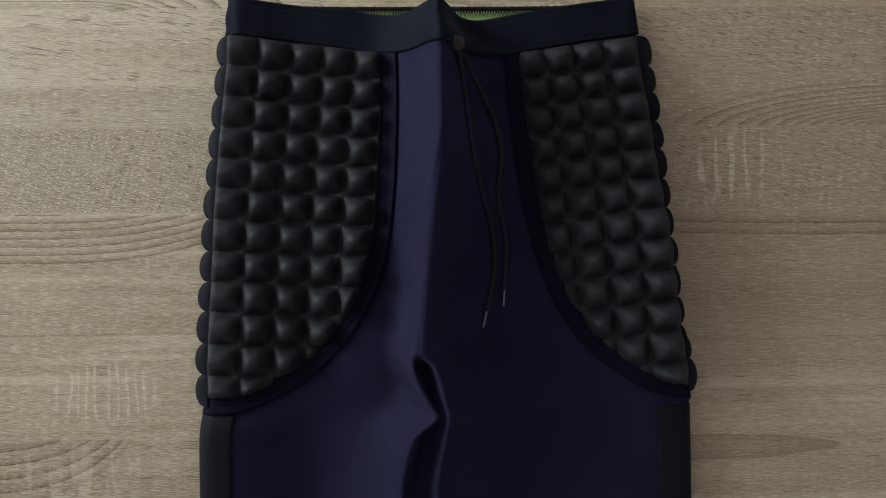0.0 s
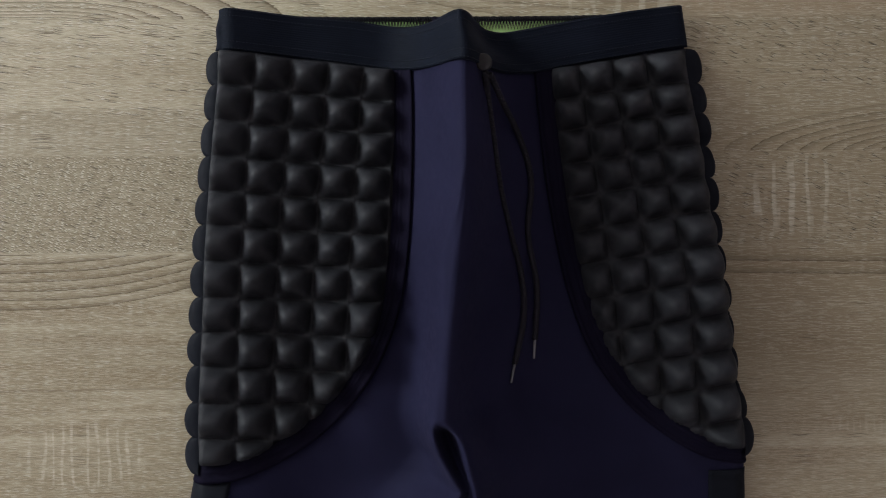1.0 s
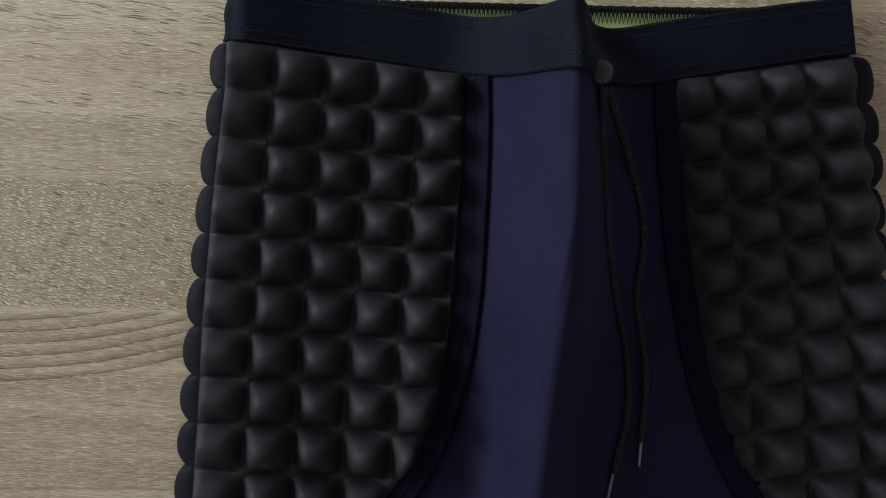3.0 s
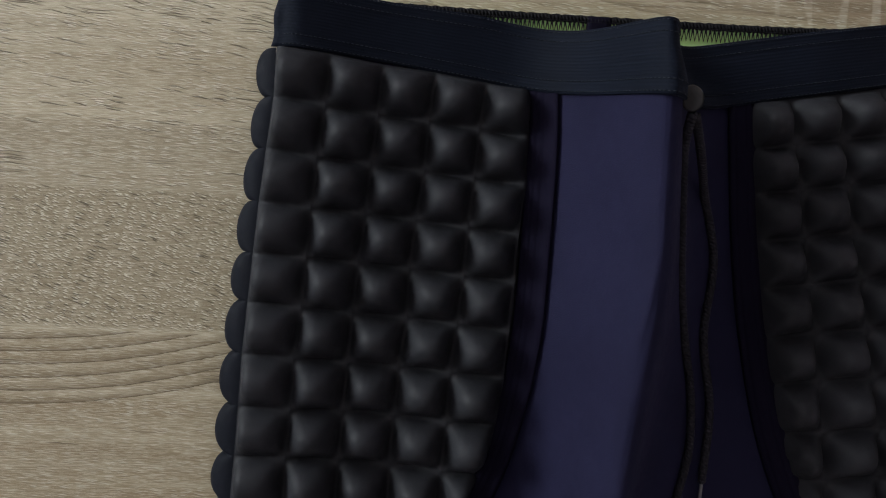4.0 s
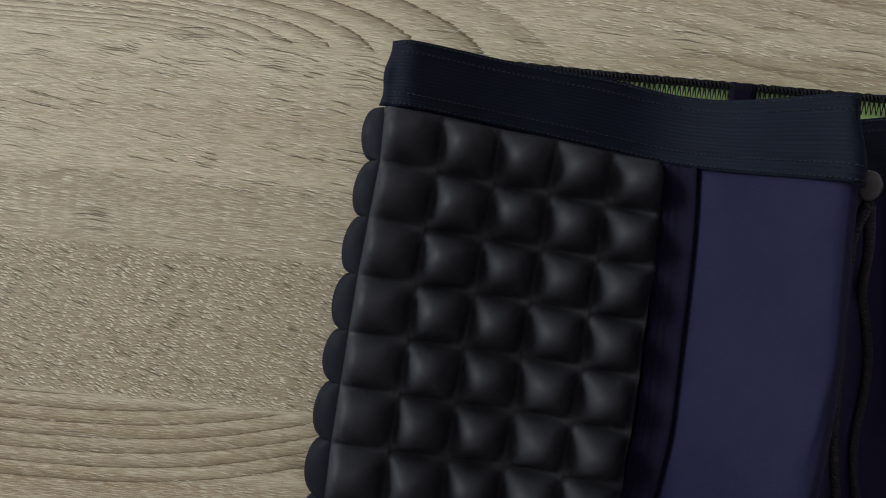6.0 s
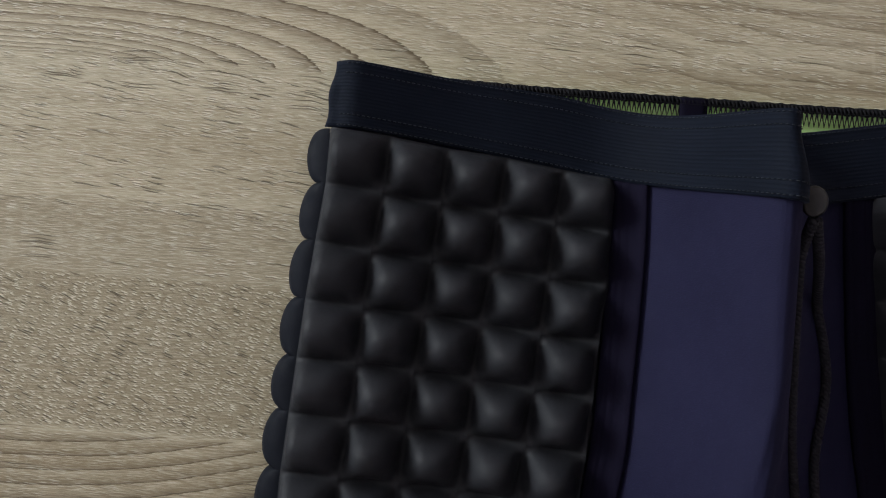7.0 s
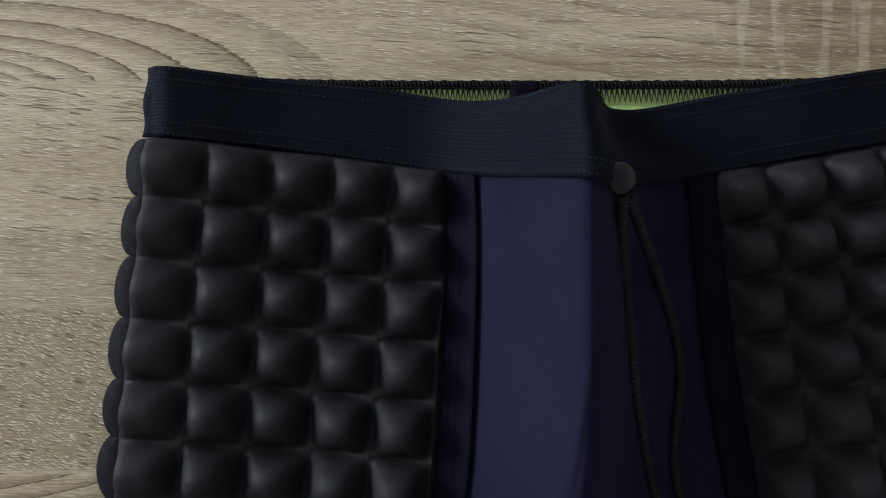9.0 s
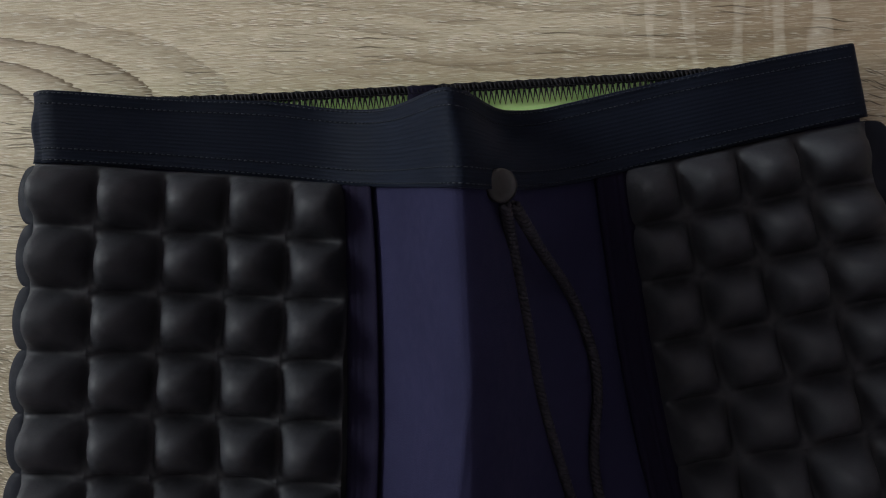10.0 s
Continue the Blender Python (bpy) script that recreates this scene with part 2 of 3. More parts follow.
    c = m.blend(mul(m.span(m.noise(m.mapped(p, (5, 150, 1), -3, (6, 2, 0)), 1.0, 4, 0.6), 0.55, 0.6), m.span(sway, 0.236, 0.242), m.span(x, -0.1, 0.0), 0.6), c, (0.19, 0.14, 0.088))
    c = m.blend(mul(m.span(fine, 0.45, 0.40), 0.36), c, (0.215, 0.17, 0.112))
    grain = m.noise(m.mapped(p, (60, 1150, 1), -2, (3, 9, 0)), 1.0, 4, 0.72)
    c = m.blend(mul(m.span(grain, 0.53, 0.58), m.span(speck_zone, 1.0, 0.0, 0.35, 1.0), 0.3), c, (0.62, 0.56, 0.44))
    c = m.blend(mul(m.span(grain, 0.46, 0.41), m.span(speck_zone, 1.0, 0.0, 0.35, 1.0), 0.3), c, (0.22, 0.178, 0.12))
    c = m.blend(mul(figure, 0.95), c, (0.12, 0.086, 0.050))
    c = m.blend(mul(lens, 0.6), c, (0.17, 0.125, 0.075))
    c = m.blend(mul(thread, 0.6), c, (0.17, 0.125, 0.08))
    # painted shade under the pale flecks and specks
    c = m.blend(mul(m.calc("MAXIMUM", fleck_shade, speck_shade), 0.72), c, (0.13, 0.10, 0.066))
    c = m.blend(mul(light_specks, 0.8), c, (0.72, 0.66, 0.53))
    c = m.blend(mul(m.span(specks, 0.45, 0.38), speck_zone, 0.6), c, (0.20, 0.160, 0.105))
    c = m.blend(mul(flecks, 0.85), c, (0.78, 0.73, 0.61))
    c = m.blend(mul(pores, 0.95), c, (0.085, 0.066, 0.044))
    c = m.blend(mul(cracks, 0.85), c, (0.10, 0.075, 0.05))
    c = m.blend(mul(sawn, 0.5), c, (0.70, 0.63, 0.52))
    c = m.blend(0.9, c, (0.955, 1.0, 0.985), "MULTIPLY")
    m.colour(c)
    m.gloss(m.span(streak, 0.3, 0.7, 0.48, 0.62))
    relief = m.calc("SUBTRACT", add(mul(fine, 0.3), mul(flecks, 0.3)), mul(m.calc("MAXIMUM", pores, cracks), 0.8))
    m.bump(relief, 1.0, 0.0004)
    return m.mat


def cloth(name, dark, light, roughness, weave=(1500, 1500), strength=0.25, specular=0.3, sheen=0.0, rib=0.0):
    """Woven or knitted cloth: fine weave relief, soft wear on a larger scale."""
    m = Nodes(name, roughness, specular)
    p = m.coords()
    big = m.noise(p, 18.0, 3)
    mid = m.noise(p, 160.0, 3)
    thread = m.noise(m.mapped(p, (weave[0], weave[1], 1)), 1.0, 2)
    c = m.blend(m.span(big, 0.3, 0.7), dark, light)
    c = m.blend(m.calc("MULTIPLY", m.span(thread, 0.5, 0.8), 0.35), c, tuple(min(1.0, 1.8 * v + 0.0012) for v in light))
    m.colour(c)
    m.gloss(m.span(mid, 0.3, 0.7, roughness - 0.06, roughness + 0.08))
    if sheen:
        m.bsdf.inputs["Sheen Weight"].default_value = sheen
        m.bsdf.inputs["Sheen Roughness"].default_value = 0.4
        m.bsdf.inputs["Sheen Tint"].default_value = (0.62, 0.60, 1.0, 1.0)
    m.bump(m.calc("ADD", thread, m.calc("MULTIPLY", mid, 0.6)), strength, 0.0005)
    return m.mat


def elastic():
    """Waistband elastic: fine ribs that run along the band, unevenly worn."""
    m = Nodes("ribbed_waistband_elastic", 0.66, 0.04)
    n = m.tree.nodes.new("ShaderNodeUVMap")
    across = m.split(n.outputs[0])[1]
    p = m.coords()
    drift = m.noise(m.mapped(n.outputs[0], (9, 2, 1)), 1.0, 3)
    rib = m.calc("SINE", m.calc("ADD", m.calc("MULTIPLY", across, 2 * math.pi * 19), m.calc("MULTIPLY", drift, 3.0)))
    worn = m.noise(m.mapped(n.outputs[0], (26, 70, 1)), 1.0, 4, 0.6)
    knit = m.noise(m.mapped(p, (1500, 1500, 1)), 1.0, 2)
    c = m.blend(m.span(m.noise(p, 22.0, 3), 0.3, 0.7), (0.0042, 0.0058, 0.0104), (0.0056, 0.0076, 0.0136))
    c = m.blend(m.calc("MULTIPLY", m.span(rib, 0.1, 0.95), m.span(worn, 0.42, 0.68, 0.03, 0.85)), c, (0.0098, 0.0132, 0.0222))
    m.colour(c)
    m.gloss(m.span(worn, 0.3, 0.7, 0.6, 0.76))
    relief = m.calc("ADD", m.calc("MULTIPLY", rib, m.span(worn, 0.3, 0.7, 0.25, 0.55)), m.calc("MULTIPLY", knit, 0.5))
    m.bump(relief, 0.2, 0.0005)
    m.bsdf.inputs["Sheen Weight"].default_value, m.bsdf.inputs["Sheen Roughness"].default_value = 0.035, 0.35
    m.bsdf.inputs["Sheen Tint"].default_value = (0.55, 0.66, 1.0, 1.0)
    return m.mat


def plain(name, colour, roughness=0.5, metal=0.0, grain=60.0, vary=0.15, specular=0.5):
    m = Nodes(name, roughness, specular)
    n = m.noise(m.coords(), grain, 4)
    m.colour(m.blend(m.span(n, 0.25, 0.75), tuple(v * (1 - vary) for v in colour), tuple(min(1, v * (1 + vary)) for v in colour)))
    m.bsdf.inputs["Metallic"].default_value = metal
    m.bump(m.noise(m.mapped(m.coords(), (7, 7, 7)), grain, 3), 0.08, 0.001)
    return m.mat


OAK = oak_laminate()
NAVY = cloth("navy_softshell", (0.0095, 0.0095, 0.0243), (0.0120, 0.0120, 0.0302), 0.75, specular=0.04, sheen=0.03)
BLACK = cloth("black_padding_cloth", (0.0128, 0.0135, 0.0164), (0.0167, 0.0176, 0.0212), 0.60, weave=(900, 2200), strength=0.2, specular=0.16)
BIND = cloth("black_navy_binding", (0.0050, 0.0043, 0.0104), (0.0064, 0.0055, 0.0130), 0.7, specular=0.02)
BAND = elastic()
CORD = cloth("dark_braided_cord", (0.008, 0.0072, 0.011), (0.012, 0.011, 0.016), 0.65, specular=0.2, weave=(900, 900), strength=0.6)
LIME = cloth("lime_green_lining", (0.58, 0.95, 0.33), (0.68, 0.98, 0.42), 0.7, weave=(700, 700))
THREAD = cloth("dark_thread", (0.004, 0.004, 0.0055), (0.007, 0.007, 0.009), 0.7, specular=0.15)
# cloth of the side panels; on the side cushions it stands in for shade
SIDE = cloth("dark_blue_cloth_and_side_shade", (0.0038, 0.0048, 0.0082), (0.0049, 0.0061, 0.0104), 0.7, specular=0.1)
STITCH = cloth("grey_blue_stitching", (0.0065, 0.009, 0.0135), (0.0115, 0.015, 0.021), 0.6)
SNAP = plain("dark_gunmetal_snap", (0.014, 0.014, 0.014), 0.3, 0.5, 300)
AGLET = plain("clear_plastic_tip", (0.14, 0.14, 0.15), 0.25, 0.0, 200)
# pinkish tint and paleness of these two set the fill light in the shade
WALL = plain("pale_grey_wall_paint", (0.61, 0.555, 0.595), 0.85, 0.0, 8)
CEIL = plain("white_ceiling_paint", (0.70, 0.655, 0.68), 0.9, 0.0, 8)
FLOOR = plain("brown_floor_boards", (0.20, 0.13, 0.08), 0.5, 0.0, 12, 0.3)
FRAME = plain("white_window_paint", (0.78, 0.78, 0.76), 0.4, 0.0, 30, 0.04)
STEEL = plain("grey_painted_steel", (0.25, 0.25, 0.26), 0.45, 0.4, 40)


def glass():
    m = Nodes("window_glass", 0.02)
    m.bsdf.inputs["Transmission Weight"].default_value = 1.0
    m.colour((0.97, 0.98, 0.98))
    return m.mat


GLASS = glass()


# ---- mesh helpers ----
def part(name, bm, material, parent=None, label="", smooth=True):
    """Links a bmesh as one mesh object, under parent if one is given."""
    me = bpy.data.meshes.new(name)
    bm.to_mesh(me)
    bm.free()
    me.materials.append(material)
    if smooth:
        me.shade_smooth()
    ob = new(name, me)
    ob.parent = parent
    if label:
        ob["label"] = label
    return ob


def thing(name, label, category, kind="", group=""):
    return tagged(new(name), label, category, group, kind)


def box_bm(x0, x1, y0, y1, z0, z1, bevel=0.0):
    bm = bmesh.new()
    bmesh.ops.create_cube(bm, size=1, matrix=Matrix.LocRotScale(((x0 + x1) / 2, (y0 + y1) / 2, (z0 + z1) / 2), None, (x1 - x0, y1 - y0, z1 - z0)))
    if bevel:
        bmesh.ops.bevel(bm, geom=list(bm.edges), offset=bevel, segments=2, affect="EDGES", profile=0.6)
    return bm


def grid_bm(fn, nu, nv, back=None):
    """A sheet through fn(u, v), u and v from 0 to 1. back(u, v): its underside, joined along the rim."""
    bm = bmesh.new()
    uv = bm.loops.layers.uv.new("UVMap")
    rows = [[bm.verts.new(fn(i / nu, j / nv)) for i in range(nu + 1)] for j in range(nv + 1)]
    for j in range(nv):
        for i in range(nu):
            face = bm.faces.new((rows[j][i], rows[j][i + 1], rows[j + 1][i + 1], rows[j + 1][i]))
            for loop, (a, b) in zip(face.loops, ((i, j), (i + 1, j), (i + 1, j + 1), (i, j + 1))):
                loop[uv].uv = (a / nu, b / nv)
    if back:
        under = [[bm.verts.new(back(i / nu, j / nv)) for i in range(nu + 1)] for j in range(nv + 1)]
        for j in range(nv):
            for i in range(nu):
                bm.faces.new((under[j + 1][i], under[j + 1][i + 1], under[j][i + 1], under[j][i]))
        rim = [(0, i) for i in range(nu)] + [(j, nu) for j in range(nv)] + [(nv, i) for i in range(nu, 0, -1)] + [(j, 0) for j in range(nv, 0, -1)]
        for (ja, ia), (jb, ib) in zip(rim, rim[1:] + rim[:1]):
            bm.faces.new((rows[jb][ib], rows[ja][ia], under[ja][ia], under[jb][ib]))
    return bm


def curve_through(points, per=10):
    """A smooth line (Catmull-Rom) through a few control points."""
    pts = [Vector(p) for p in points]
    pts = [2 * pts[0] - pts[1]] + pts + [2 * pts[-1] - pts[-2]]
    out = []
    for a, b, c, d in zip(pts, pts[1:], pts[2:], pts[3:]):
        for k in range(per):
            t = k / per
            out.append(0.5 * (2 * b + (c - a) * t + (2 * a - 5 * b + 4 * c - d) * t * t + (3 * b - a - 3 * c + d) * t ** 3))
    return out + [pts[-2]]


def tube_bm(points, radius, sides=8, bm=None, taper=None):
    bm = bm or bmesh.new()
    rings = []
    n = len(points)
    for k, p in enumerate(points):
        ahead = (points[min(k + 1, n - 1)] - points[max(k - 1, 0)]).normalized()
        side = ahead.cross(Vector((0, 0, 1)))
        side = side.normalized() if side.length > 1e-4 else Vector((1, 0, 0))
        up = side.cross(ahead)
        r = radius * (taper(k / (n - 1)) if taper else 1.0)
        rings.append([bm.verts.new(p + r * (math.cos(2 * math.pi * s / sides) * side + math.sin(2 * math.pi * s / sides) * up)) for s in range(sides)])
    for a, b in zip(rings, rings[1:]):
        for s in range(sides):
            bm.faces.new((a[s], a[(s + 1) % sides], b[(s + 1) % sides], b[s]))
    bm.faces.new(rings[0][::-1])
    bm.faces.new(rings[-1])
    return bm


def steps(x, pairs):
    """Linear between (x, value) pairs, eased by averaging over a short stretch."""
    xs, vs = [p[0] for p in pairs], [p[1] for p in pairs]
    return float(np.mean(np.interp([x - 0.01, x - 0.005, x, x + 0.005, x + 0.01], xs, vs)))


def ease(a, b, x):
    t = min(1.0, max(0.0, (x - a) / (b - a)))
    return t * t * (3 - 2 * t)


# ---- room ----
def slab(name, x0, x1, y0, y1, z0, z1, material, label, category):
    return tagged(part(name, box_bm(x0, x1, y0, y1, z0, z1), material, None, "", False), label, category, "", "structure")


# unseen room, added to close in the table and bounce the window's light
T = 0.15
slab("floor", ROOM_W - T, ROOM_E + T, ROOM_S - T, ROOM_N + T, FLOOR_Z - T, FLOOR_Z, FLOOR, "brown wooden floor of the room", "floor")
slab("ceiling", ROOM_W - T, ROOM_E + T, ROOM_S - T, ROOM_N + T, CEIL_Z, CEIL_Z + T, CEIL, "plain pale painted ceiling", "ceiling")
slab("wall_east", ROOM_E, ROOM_E + T, ROOM_S, ROOM_N, FLOOR_Z, CEIL_Z, WALL, "plain pale grey painted wall", "wall")
slab("wall_south", ROOM_W - T, ROOM_E + T, ROOM_S - T, ROOM_S, FLOOR_Z, CEIL_Z, WALL, "plain pale grey painted wall", "wall")
slab("wall_north", ROOM_W - T, ROOM_E + T, ROOM_N, ROOM_N + T, FLOOR_Z, CEIL_Z, WALL, "plain pale grey painted wall", "wall")
west = bmesh.new()
for y0, y1, z0, z1 in ((ROOM_S, WIN_Y0, FLOOR_Z, CEIL_Z), (WIN_Y1, ROOM_N, FLOOR_Z, CEIL_Z), (WIN_Y0, WIN_Y1, FLOOR_Z, WIN_Z0), (WIN_Y0, WIN_Y1, WIN_Z1, CEIL_Z)):
    bmesh.ops.create_cube(west, size=1, matrix=Matrix.LocRotScale((ROOM_W - T / 2, (y0 + y1) / 2, (z0 + z1) / 2), None, (T, y1 - y0, z1 - z0)))
tagged(part("wall_west", west, WALL, None, "", False), "plain pale grey wall with a window opening", "wall", "", "structure")
window = thing("window_1", "white framed window that lets in grey daylight", "window", "structure")
wx0, wx1, bar = ROOM_W - 0.13, ROOM_W - 0.08, 0.05
for y0, y1, z0, z1 in ((WIN_Y0, WIN_Y0 + bar, WIN_Z0, WIN_Z1), (WIN_Y1 - bar, WIN_Y1, WIN_Z0, WIN_Z1), (WIN_Y0 + bar, WIN_Y1 - bar, WIN_Z0, WIN_Z0 + bar), (WIN_Y0 + bar, WIN_Y1 - bar, WIN_Z1 - bar, WIN_Z1)):
    part("window_frame", box_bm(wx0, wx1, y0, y1, z0, z1, 0.004), FRAME, window)
pane = part("pane", box_bm(wx0 + 0.02, wx0 + 0.026, WIN_Y0 + bar, WIN_Y1 - bar, WIN_Z0 + bar, WIN_Z1 - bar), GLASS, window, "clear glass pane", False)
pane.visible_shadow = False
part("window_sill", box_bm(ROOM_W - 0.08, ROOM_W + 0.06, WIN_Y0 - 0.04, WIN_Y1 + 0.04, WIN_Z0 - 0.03, WIN_Z0 - 0.003, 0.006), FRAME, window, "white window sill")

# ---- table ----
table = thing("table", "pale sawn oak laminate table with long horizontal grain", "table")
part("tabletop", box_bm(-0.85, 0.85, -0.52, 0.48, -0.028, 0.0, 0.0015), OAK, table, "pale grey-brown oak laminate tabletop", False)
for lx in (-0.78, 0.78):
    for ly in (-0.46, 0.42):
        part("leg", box_bm(lx - 0.025, lx + 0.025, ly - 0.025, ly + 0.025, FLOOR_Z, -0.028, 0.003), STEEL, table)


# ---- the shorts: shape of the cloth ----
Y_HEM = -0.40
# the two lips of the stand-up fold along the middle, from hem to waist; below the crotch they part
LIP_A = ((-0.42, -0.044), (-0.211, -0.040), (-0.190, -0.036), (-0.166, -0.029), (-0.155, -0.018), (-0.147, -0.007), (-0.131, -0.018), (-0.112, -0.028), (-0.096, -0.032), (-0.054, -0.027), (0.018, -0.019), (0.075, -0.0085), (0.1, -0.007), (0.25, -0.007))
LIP_B = ((-0.42, -0.008), (-0.211, -0.014), (-0.185, -0.010), (-0.158, -0.005), (-0.146, -0.002), (-0.128, -0.007), (-0.112, -0.011), (-0.1, -0.016), (-0.092, -0.023), (-0.054, -0.021), (0.018, -0.013), (0.075, -0.007), (0.1, -0.006), (0.25, -0.006))
LEFT_EDGE = ((-0.42, -0.234), (-0.17, -0.236), (-0.124, -0.228), (0.007, -0.224), (0.1, -0.216), (0.187, -0.208), (0.25, -0.205))
RIGHT_EDGE = ((-0.42, 0.234), (-0.14, 0.234), (-0.09, 0.222), (0.0, 0.212), (0.1, 0.2), (0.19, 0.188), (0.25, 0.187))
BAND_BOTTOM = ((-0.21, 0.204), (-0.145, 0.198), (-0.085, 0.190), (-0.033, 0.181), (-0.005, 0.173), (0.03, 0.178), (0.082, 0.188), (0.116, 0.194), (0.152, 0.201), (0.19, 0.208))
BAND_TOP = ((-0.21, 0.2362), (-0.184, 0.2342), (-0.143, 0.2302), (-0.089, 0.2256), (-0.058, 0.220), (-0.042, 0.2165), (-0.025, 0.2135), (-0.008, 0.210), (0.004, 0.209), (0.012, 0.213), (0.04, 0.2175), (0.081, 0.225), (0.11, 0.23), (0.149, 0.237), (0.19, 0.243))


def eased(y, pairs, reach=0.004):
    return float(np.mean(np.interp([y - reach, y - reach / 2, y, y + reach / 2, y + reach], [p[0] for p in pairs], [p[1] for p in pairs])))


def ridge_x(y):
    return eased(y, LIP_B)


def slope(t, eps, k=0.085):
    """From 1 at t = 0 to 0 past t = 1: round at the top, part straight and part hollow, soft at the foot."""
    p = 1.0 - (math.sqrt(t * t + eps) - math.sqrt(eps)) * 0.97
    straight = k * math.log1p(math.exp(min(40.0, p / k))) - k * math.log1p(math.exp(-0.8 / k))
    hollow = (1 / (1 + (t / 0.5) ** 2) - 0.09) / 0.91 if t < 1.6 else 0.0
    return 0.15 * straight + 0.85 * max(0.0, hollow)


def fold(x, y, la, lb, low, parted):
    """How far the cloth is lifted into the middle fold: 1 on its lips, 0 on the flat."""
    gap = lb - la
    if x < la:
        k = slope((la - x) / (0.042 - 0.024 * low + 0.016 * ease(-0.125, -0.15, y)), 0.05 - 0.025 * low)
        return k * (1.0 - 0.05 * (1 - parted) * min(1.0, gap / 0.006))
    if x > lb:
        return slope((x - lb) / (0.044 - 0.006 * low - 0.020 * ease(0.180, 0.205, y) + 0.012 * ease(-0.1, -0.25, y)), 0.10 + 0.10 * low)
    s01 = (x - la) / max(gap, 1e-4)
    return 1.0 - parted * min(0.55, gap / 0.016 * 0.42) * (4 * s01 * (1 - s01)) ** 0.7 - 0.05 * (1 - parted) * (1 - s01) * min(1.0, gap / 0.006)


CREASE = ((-0.06, -0.030), (0.0, -0.0245), (0.04, -0.0225), (0.066, -0.0135), (0.1, -0.0065), (0.14, -0.004))


def cloth_z(x, y, r=0.016):
    """Height of the front of the shorts over the table."""
    xl, xr = steps(y, LEFT_EDGE), steps(y, RIGHT_EDGE)
    la, lb = eased(y, LIP_A), eased(y, LIP_B)
    flat = 0.016 + 0.004 * ease(-0.06, -0.2, y)
    flat += 0.016 * math.exp(-((x - 0.15) / 0.05) ** 2 - ((y - 0.0) / 0.09) ** 2)
    flat += (-0.002 + 0.009 * ease(-0.13, -0.21, x) + 0.007 * math.exp(-((x + 0.085) / 0.03) ** 2) * ease(0.17, 0.06, y)) * ease(-0.16, -0.1, y) * ease(0.0, -0.05, x)
    flat *= 1 - 0.55 * ease(0.1, 0.185, x) * ease(0.13, 0.2, y)
    flat += 0.0016 * noise.noise((x * 14, y * 9, 0.3)) * ease(-0.10, -0.16, y)
    flat += 0.013 * ease(0.14, 0.2, x) * ease(0.09, 0.0, y) * ease(-0.16, -0.12, y)
    low = ease(0.07, -0.05, y)
    # the outer side of each leg stands a little proud; the thigh swells towards the fold
    flat += 0.015 * math.exp(-((x + 0.212) / 0.06) ** 2) * ease(-0.12, -0.17, y)
    flat -= 0.010 * math.exp(-((x + 0.125) / 0.04) ** 2) * ease(-0.13, -0.19, y)
    flat += 0.009 * low * math.exp(-((x - la) / 0.055) ** 2)
    top = 0.105 - 0.004 * low - 0.004 * low - 0.036 * ease(-0.11, -0.24, y)
    parted = ease(-0.090, -0.104, y)
    round_off = 0.0055 * (1 - 0.6 * ease(0.03, -0.06, y))
    k = sum(weight * fold(x + d * round_off, y, la, lb, low, parted) for d, weight in ((-1.6, 0.1), (-0.8, 0.24), (0.0, 0.32), (0.8, 0.24), (1.6, 0.1)))
    h = flat + (top - flat) * k
    h += 0.0016 * math.exp(-((x - steps(y, CREASE)) / 0.0032) ** 2) * ease(-0.05, 0.0, y) * ease(0.13, 0.08, y)
    e = max(0.0, min(x - xl, xr - x))
    if e < r:
        h = 0.002 + (h - 0.002) * math.sqrt(max(0.0, 1 - (1 - e / r) ** 2))
    return h


shorts = thing("padded_shorts", "navy blue shorts with black quilted hip padding on the table", "shorts")


def front_sheet(u, v):
    y = Y_HEM + (0.226 - Y_HEM) * v
    xc = ridge_x(y)
    k = abs(2 * u - 1)
    edge = steps(y, LEFT_EDGE if u < 0.5 else RIGHT_EDGE)
    x = xc + (edge - xc) * (0.35 * k + 0.65 * k * k)
    y = min(y, steps(x, BAND_BOTTOM) + 0.012)
    return (x, y, cloth_z(x, y))


part("front_panel", grid_bm(front_sheet, 240, 300), NAVY, shorts, "navy blue front, folded up along the middle")


def back_sheet(u, v):
    y = Y_HEM + (0.20 - Y_HEM) * v
    xl, xr = steps(y, LEFT_EDGE), steps(y, RIGHT_EDGE)
    return (xl + (xr - xl) * u, y, 0.0022)


part("back_panel", grid_bm(back_sheet, 24, 40, lambda u, v: (*back_sheet(u, v)[:2], 0.0006)), NAVY, shorts, "navy blue back panel under the front")


# ---- waistband ----
def band_fn(lift, side=1.0):
    def fn(u, v):
        x0, x1 = -0.2095 + 0.0045 * v + 0.0008 * math.sin(9 * v), 0.1888 - 0.0046 * v
        x = x0 + (x1 - x0) * u
        y = steps(x, BAND_BOTTOM) + (steps(x, BAND_TOP) - steps(x, BAND_BOTTOM)) * v
        xl, xr = steps(y, LEFT_EDGE) , steps(y, RIGHT_EDGE)
        z = cloth_z(min(max(x, xl + 0.004), xr - 0.004), min(y, 0.24))
        ends = min(u, 1 - u)
        z = z + lift * min(1.0, ends / 0.01 + 0.35) + (0.006 * v - 0.001) * ease(-0.03, -0.1, x)
        return (x, y, max(z, 0.001 + lift))
    return fn


part("waistband_front", grid_bm(band_fn(0.0052), 220, 18, band_fn(0.0008)), BAND, shorts, "dark blue ribbed elastic waistband")


